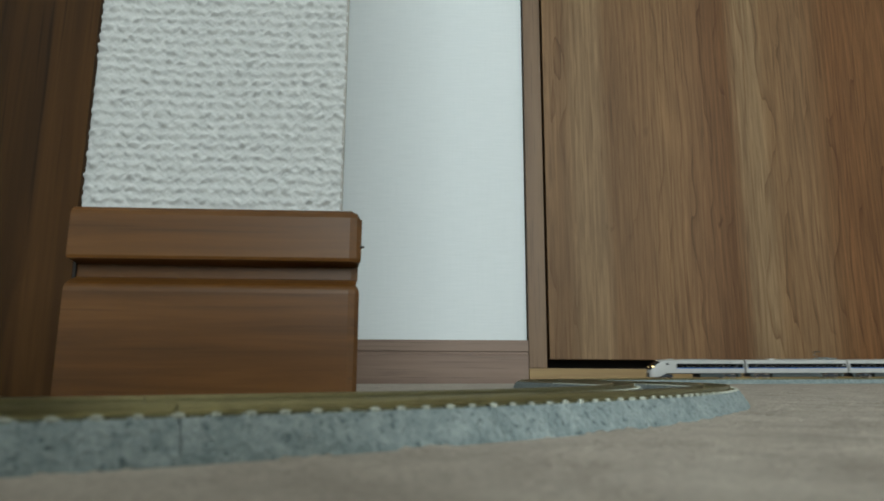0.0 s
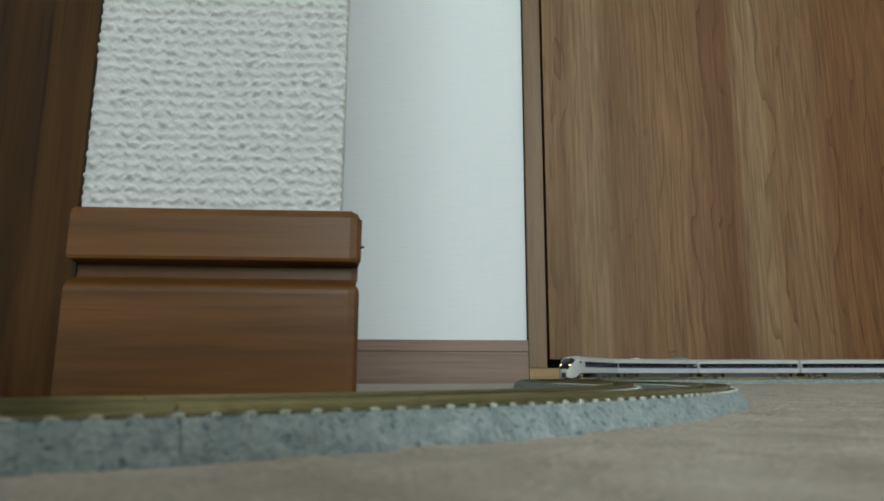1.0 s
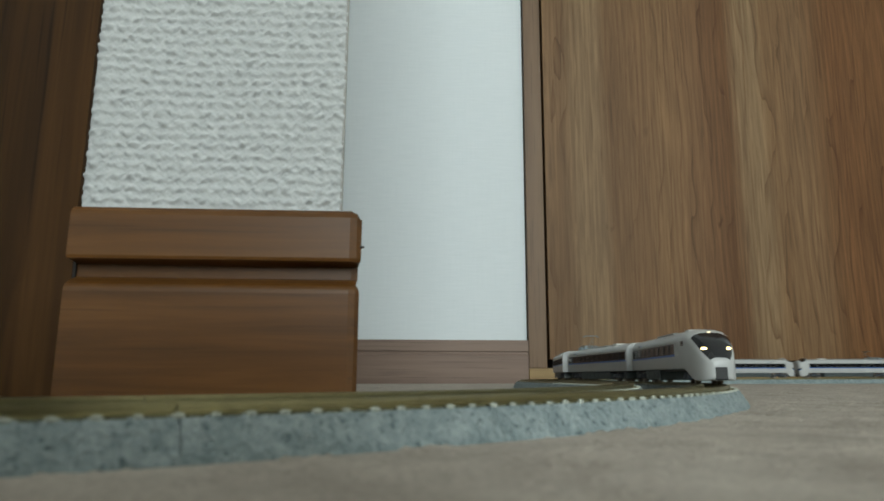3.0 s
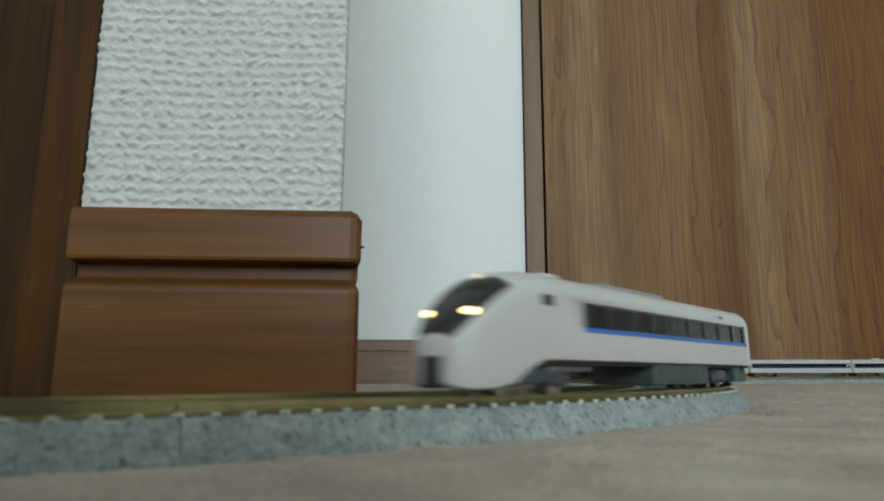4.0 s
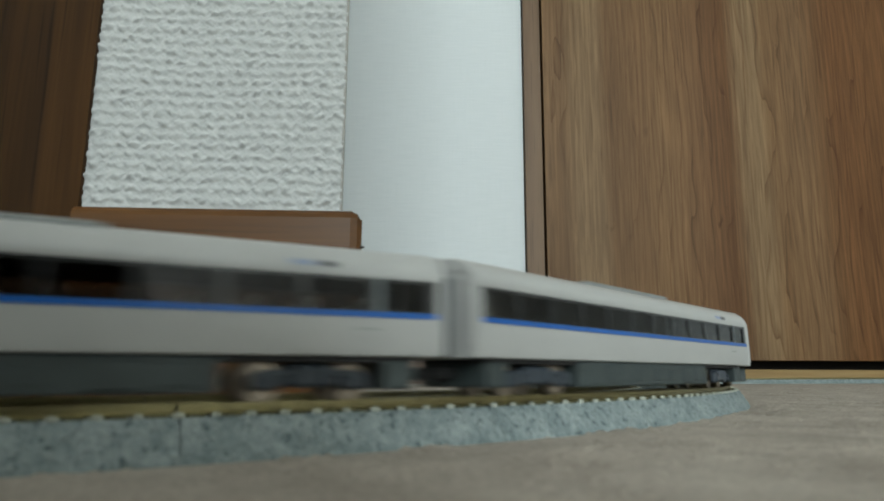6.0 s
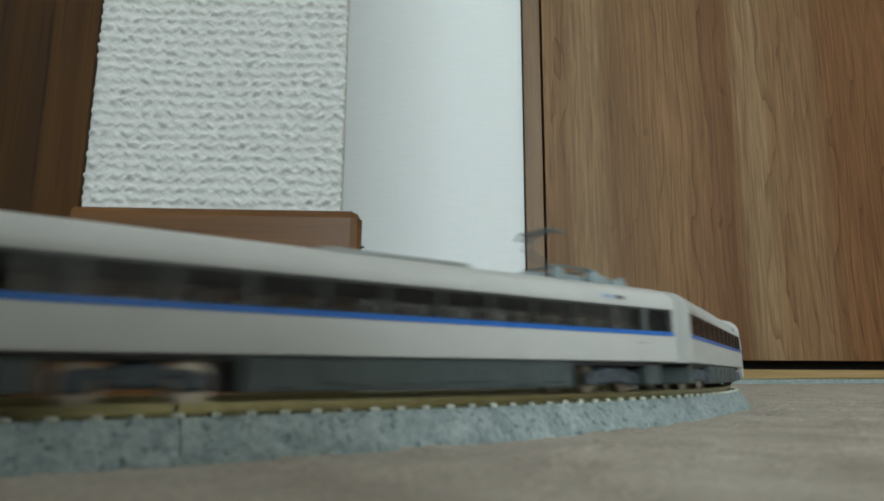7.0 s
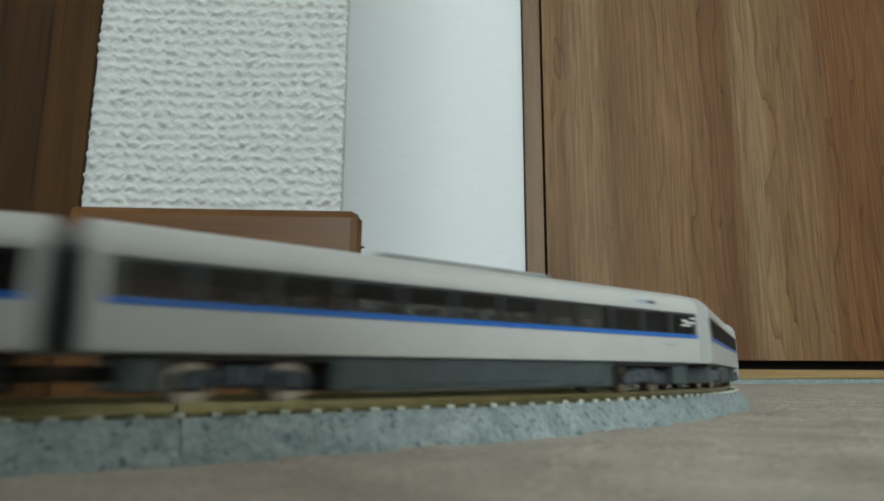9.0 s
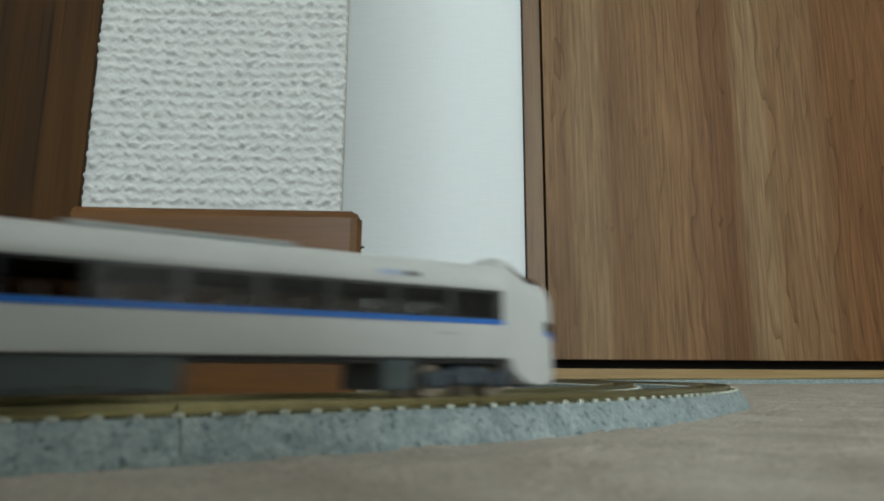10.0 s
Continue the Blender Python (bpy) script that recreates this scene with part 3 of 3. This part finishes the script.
def pantograph(car, x):
    """Roof gear with a raised single-arm collector."""
    bm = bmesh.new()
    for dx in (-.0100, .0015):
        for y in (-.0045, .0045):
            box(bm, x + dx - .0011, x + dx + .0011, y - .0011, y + .0011, .0238, .0263, .0002, 1)
            cyl(bm, (x + dx, y, .0261), (x + dx, y, .0269), .0006, 8)
    box(bm, x - .0085, x - .0035, -.0030, .0028, .0239, .0257, .0003, 1)
    box(bm, x - .0165, x - .0118, -.0042, .0034, .0239, .0262, .0003, 1)
    box(bm, x - .0178, x - .0150, -.0050, -.0022, .0239, .0255, .0003, 1)
    box(bm, x - .0225, x - .0185, -.0036, .0040, .0239, .0253, .0003, 1)
    box(bm, x + .0040, x + .0090, -.0034, .0034, .0239, .0251, .0003, 1)
    for y in (-.0030, .0012, .0034):
        cyl(bm, (x - .0210, y, .0250), (x - .0210, y, .0262), .0007, 8)
    part("roof_gear", bm, M_GEAR, car, "blue-grey insulators and switch boxes on the roof")
    bm = bmesh.new()
    for y in (-.0045, .0045):
        cyl(bm, (x - .0102, y, .0269), (x + .0017, y, .0269), .0003, 6)
    for dx in (-.0100, .0015):
        cyl(bm, (x + dx, -.0047, .0269), (x + dx, .0047, .0269), .0003, 6)
    pan = part("pantograph", bm, M_PANTO, car, "raised grey metal pantograph")
    bm = bmesh.new()
    for y in (-.0012, .0012):
        cyl(bm, (x - .0010, y, .0269), (x + .0058, y * .7, .0306), .00020, 6)
        cyl(bm, (x + .0058, y * .7, .0306), (x + .0022, y * .6, .0346), .00017, 6)
    part("arm", bm, M_PANTO, pan)
    bm = bmesh.new()
    for dx in (0.0003, .0030):
        box(bm, x + dx - .0005, x + dx + .0005, -.0044, .0044, .0346, .0350)
        for s in (-1, 1):
            cyl(bm, (x + dx, s * .0043, .0348), (x + dx, s * .0060, .0337), .00030, 6)
    for y in (-.003, .003):
        cyl(bm, (x + .0003, y, .0347), (x + .0030, y, .0347), .00025, 6)
    part("collector_head", bm, M_PANTO, pan)
    bm = bmesh.new()
    for y in (-.0026, -.0018):
        cyl(bm, (x + .007, y, .0247), (x + .070, y, .0247), .00022, 6)
    part("roof_conduit", bm, M_AC, car)


def train_car(kind):
    """A model express coach. kind: which end has a cab, and what stands on the roof."""
    car = new("train_car")
    front, rear = kind.get("front"), kind.get("rear")
    x0 = -.0534 if rear else -.0672
    x1 = (.0325 if front is STREAM else .0531) if front else .0667
    b = part("body", shell(front, rear, x0, x1), M_BODY, car, "off-white moulded body shell", smooth=True)
    sol = b.modifiers.new("thickness", "SOLIDIFY")
    sol.thickness, sol.offset = 0.0005, -1
    b.data.materials.append(M_INNER)
    sol.material_offset = 1
    # window band: panes between black pillars
    n = int((x1 - x0) / 0.0104)
    w = (x1 - x0) / n
    for s in (-1, 1):
        bm = bmesh.new()
        for i in range(n + 1):
            c = x0 + i * w
            half = .0006 if 0 < i < n else .0018
            prof = [(s * .0092, .0134), (s * .00965, .0134), (s * .00955, .0188), (s * .0091, .0188)]
            extrude_x(prof, max(x0, c - half), min(x1, c + half), bm)
        for za, zb in ((.0134, .0137), (.0182, .0188)):
            extrude_x([(s * .0091, za), (s * (.00960 if za < .015 else .00950), za), (s * (.00960 if za < .015 else .00950), zb), (s * .0091, zb)], x0, x1, bm)
        part("window_band", bm, M_BAND, car, "glossy black window band")
        for i in range(n):
            a, c = x0 + i * w + .0004, x0 + (i + 1) * w - .0004
            bm = extrude_x([(s * .0090, .0137), (s * .0093, .0137), (s * .0092, .0186), (s * .0089, .0186)], a, c)
            part("window_pane", bm, M_GLASS, car)
        y0, y1 = sorted((s * .0095, s * .00985))
        boxpart("stripe", (x0, x1, y0, y1, .0126, .0135), M_BLUE, car, "bright blue stripe")
        # small marks: a destination panel above the windows and a written logo at the end window
        xe = x0 + .0185 if not front else x0 + .020
        y0, y1 = sorted((s * .0090, s * .00962))
        boxpart("number_panel", (xe - .0012, xe + .0012, y0, y1, .0201, .0209), M_INK, car)
        boxpart("sign_panel", (xe + .0022, xe + .0056, y0 + (0 if s > 0 else .00002), y1, .0201, .0209), M_INKBLUE, car)
        if kind.get("logo", True):
            bm = bmesh.new()
            for a, c, z in ((.0012, .0052, .0162), (.0008, .0024, .0173), (.0030, .0064, .0155), (.0044, .0060, .0167)):
                ya, yb = sorted((s * .00955, s * .00985))
                box(bm, x0 + a, x0 + c, ya, yb, z, z + .0004)
            part("logo", bm, M_MARK, car, "thin white written mark as bars")
        if not kind.get("logo", True) and not rear:
            boxpart("door_post", (x0 + .0096, x0 + .0107, *sorted((s * .0090, s * .00972)), .0134, .0188), M_PANTO, car, "grey post beside the end window")
        y0, y1 = sorted((s * .0092, s * .00975))
        boxpart("door_rail", (x0 + .0100, x0 + .0137, y0, y1, .0107, .0109), M_AC, car)
    # inside: floor and rows of seats
    boxpart("interior_floor", (max(x0 - .002, -.0664), min(x1 + .002, .0664), -.0088, .0088, .0070, .0107), M_INNER, car)
    bm = bmesh.new()
    k = int((x1 - x0 - .022) / .0086)
    for i in range(k):
        c = x0 + .013 + i * .0086
        for y in (-.0052, .0052):
            box(bm, c - .0018, c + .0018, y - .0030, y + .0030, .0106, .0122, .0003, 1)
            box(bm, c - .0022, c - .0011, y - .0030, y + .0030, .0115, .0157, .0004, 1)
    part("seats", bm, M_SEAT, car, "rows of pale beige seats")
    # underframe
    spans = kind.get("under", [(-.034, .034)])
    for a, c in spans:
        boxpart("equipment_skirt", (a, c, -.0088, .0088, .0013, .0066), M_UNDER, car, "grey underfloor equipment box", .0003, 1)
        q = a + .003
        r = random.Random(int(a * 1e5) + 7)
        while q < c - .006:
            l = r.uniform(.0035, .0075)
            for s in (-1, 1):
                y0, y1 = sorted((s * .0087, s * .00905))
                boxpart("equipment_cover", (q, min(q + l, c - .001), y0, y1, .0018 + r.uniform(0, .0008), .0060 - r.uniform(0, .0010)), M_UNDER, car, "", .0002, 1)
            q += l + r.uniform(.0008, .006)
    boxpart("floor_pan", (-.0640 if not rear else -.055, .0640 if not front else .055, -.0080, .0080, .0058, .0068), M_BLACK, car)
    for x in (-.0610, .0610):
        if (x > 0 and front) or (x < 0 and rear):
            continue
        boxpart("end_skirt", (x - .0026, x + .0026, -.0084, .0084, .0016, .0060), M_UNDER, car, "", .0003, 1)
    car_bogies = [bogie(car, BOGIE), bogie(car, -BOGIE)]
    # ends
    for sgn, nose in ((1, front), (-1, rear)):
        if not nose:
            bm = bmesh.new()
            box(bm, *sorted((sgn * .0684, sgn * .0693)), -.0042, .0042, .0068, .0206, .0004, 1)
            part("gangway", bm, M_UNDER, car, "grey gangway bellows")
            bm = bmesh.new()
            for z in (.0095, .0125, .0160, .0195, .0215):
                for y in (-.0068, .0068):
                    box(bm, *sorted((sgn * .0684, sgn * .0688)), y - .0018, y + .0018, z, z + .0002)
            part("end_ribs", bm, M_BODY, car)
            bm = bmesh.new()
            cyl(bm, (sgn * .0600, 0, .0040), (sgn * .0694, 0, .0040), .0011, 8)
            part("coupler", bm, M_BLACK, car)
        elif nose is STREAM:
            rows = set(range(7, NPROF - 7))
            part("windscreen", skin_patch(STREAM[3:9], rows, .00012, sgn < 0), M_SCREEN, car, "large black raked windscreen", smooth=True)
            for s in (-1, 1):
                bm = bmesh.new()
                m = pose(sgn * .0636, s * .0052, .0149, 0, sgn * 45, s * sgn * 40) @ Matrix.Diagonal((.0008, .0014, .0008, 1))
                bmesh.ops.create_uvsphere(bm, u_segments=12, v_segments=8, radius=1, matrix=m)
                part("headlight", bm, M_LAMP, car, "lit warm white headlight")
                bm = bmesh.new()
                box(bm, sgn * .0455 - .0024, sgn * .0455 + .0024, *sorted((s * .0085, s * .00985)), .0166, .0196, .0007, 1)
                part("cab_window", bm, M_SCREEN, car)
            bm = bmesh.new()
            m = pose(sgn * .0553, 0, .0226, 0, sgn * 30, 0) @ Matrix.Diagonal((.0005, .0009, .0004, 1))
            bmesh.ops.create_uvsphere(bm, u_segments=12, v_segments=8, radius=1, matrix=m)
            part("top_light", bm, M_LAMPTOP, car, "lit small lamp above the windscreen")
            bm = bmesh.new()
            box(bm, *sorted((sgn * .0640, sgn * .0686)), -.0027, .0027, .0017, .0073, .0004, 1)
            part("coupler_cover", bm, M_BLACK, car, "dark blue-grey coupler opening")
            bm = bmesh.new()
            box(bm, *sorted((sgn * .0330, sgn * .0390)), -.0042, .0042, .0237, .0250, .0006, 2)
            part("roof_hump", bm, M_ROOF, car)
        else:
            rows = set(range(7, NPROF - 7))
            part("windscreen", skin_patch(GANG[3:7], rows, .00012, sgn < 0), M_SCREEN, car, "black cab window under a roof brow", smooth=True)
            for s in (-1, 1):
                for nm, mt, lo, hi, out in (("lamp_slot", M_SCREEN, 0.0, .0019, .00030), ("nose_stripe", M_BLUE, -.0005, .0, .00034)):
                    bm = bmesh.new()
                    ring = []
                    for x, y, z in ((.0634, .00915, .0117), (.0647, .0088, .0111), (.0655, .0083, .0106), (.0659, .0076, .0103), (.0660, .0060, .0100), (.0660, .0042, .0099)):
                        ring.append([bm.verts.new((sgn * (xx + out), s * (yy + out), zz)) for xx, yy, zz in
                                     ((x, y, z + lo), (x, y, z + hi), (x - .0009, y - .0009, z + hi), (x - .0009, y - .0009, z + lo))])
                    for a, c in zip(ring, ring[1:]):
                        for q in range(4):
                            bm.faces.new((a[q], a[(q + 1) % 4], c[(q + 1) % 4], c[q]))
                    bm.faces.new(ring[0])
                    bm.faces.new(ring[-1][::-1])
                    part(nm, bm, mt, car, "dark lamp slot in the nose" if nm == "lamp_slot" else "")
            # solid black block: the dark of the gap between the skirts, put into colour
            bm = bmesh.new()
            box(bm, *sorted((sgn * .0620, sgn * .0658)), -.0028, .0028, .0016, .0068, .0004, 1)
            part("skirt_gap_shade", bm, M_BLACK, car)
            bm = bmesh.new()
            box(bm, *sorted((sgn * .0640, sgn * .0661)), -.0036, .0036, .0085, .0205, .0005, 1)
            part("gangway_door", bm, M_BODY, car)
            bm = bmesh.new()
            cyl(bm, (sgn * .0620, 0, .0042), (sgn * .0692, 0, .0042), .0012, 8)
            part("coupler", bm, M_BLACK, car)
    # roof
    for a, c in kind.get("ac", [(-.020, .020)]):
        boxpart("air_conditioner", (a, c, -.0058, .0058, .0236, .0247), M_AC, car, "long grey air-conditioning unit", .0005, 2)
    if kind.get("vent"):
        boxpart("roof_vent", (.026, .034, -.0035, .0035, .0240, .0254), M_MARK, car, "small white roof vent", .0005, 2)
    if kind.get("panto"):
        pantograph(car, -.0360)
    return car, car_bogies


KINDS = [{"front": STREAM, "under": [(-.036, -.002)], "ac": [(-.016, .018)], "logo": False},
         {"panto": True, "vent": True, "ac": [(-.010, .020)]},
         {"ac": [(-.018, .024)], "logo": False},
         {"ac": [(-.018, .024)], "logo": False},
         {"panto": True, "ac": [(-.010, .020)], "logo": False},
         {"rear": GANG, "ac": [(-.016, .018)], "under": [(-.034, .034)], "logo": False},
         {"front": GANG, "panto": True, "vent": True, "ac": [(-.008, .022)], "logo": False},
         {"ac": [(-.018, .024)]},
         {"rear": GANG, "vent": True, "ac": [(-.016, .016)], "under": [(.000, .034), (-.036, -.030)], "logo": False}]
LABELS = ["white streamlined model train cab car with lit headlights", "white model train coach with a raised pantograph",
          "white model train coach with a blue stripe", "white model train coach with a blue stripe",
          "white model train coach with a raised pantograph", "white model train cab car with a flat gangway nose",
          "white model train cab car with pantograph and gangway nose", "white model train coach with a blue stripe",
          "white model train rear cab car with gangway nose"]
cars = []
for kind, label in zip(KINDS, LABELS):
    car, bogies = train_car(kind)
    tagged(car, label, "train car", "cars of the model train")
    cars.append((car, bogies))


def heading(s):
    return math.degrees(line(s)[2])


def car_pose(s):
    xa, ya, _ = line(s + BOGIE)
    xb, yb, _ = line(s - BOGIE)
    return TILT @ pose((xa + xb) / 2, (ya + yb) / 2, RAIL_TOP, 0, 0, math.degrees(math.atan2(ya - yb, xa - xb)))


def motions():
    for k, (car, bogies) in enumerate(cars):
        rows, front, rear = [], [], []
        for i in range(101):
            t = i / 10
            s = head_at(t) - k * PITCH - PITCH / 2
            m = car_pose(s)
            a = math.degrees(m.to_euler().z)
            rows.append((t, m))
            for lst, x in ((front, BOGIE), (rear, -BOGIE)):
                d = (heading(s + x) - a + 180) % 360 - 180
                lst.append((t, pose(x, 0, 0, 0, 0, d)))
        walk(car, rows)
        walk(bogies[0], front)
        walk(bogies[1], rear)


motions()
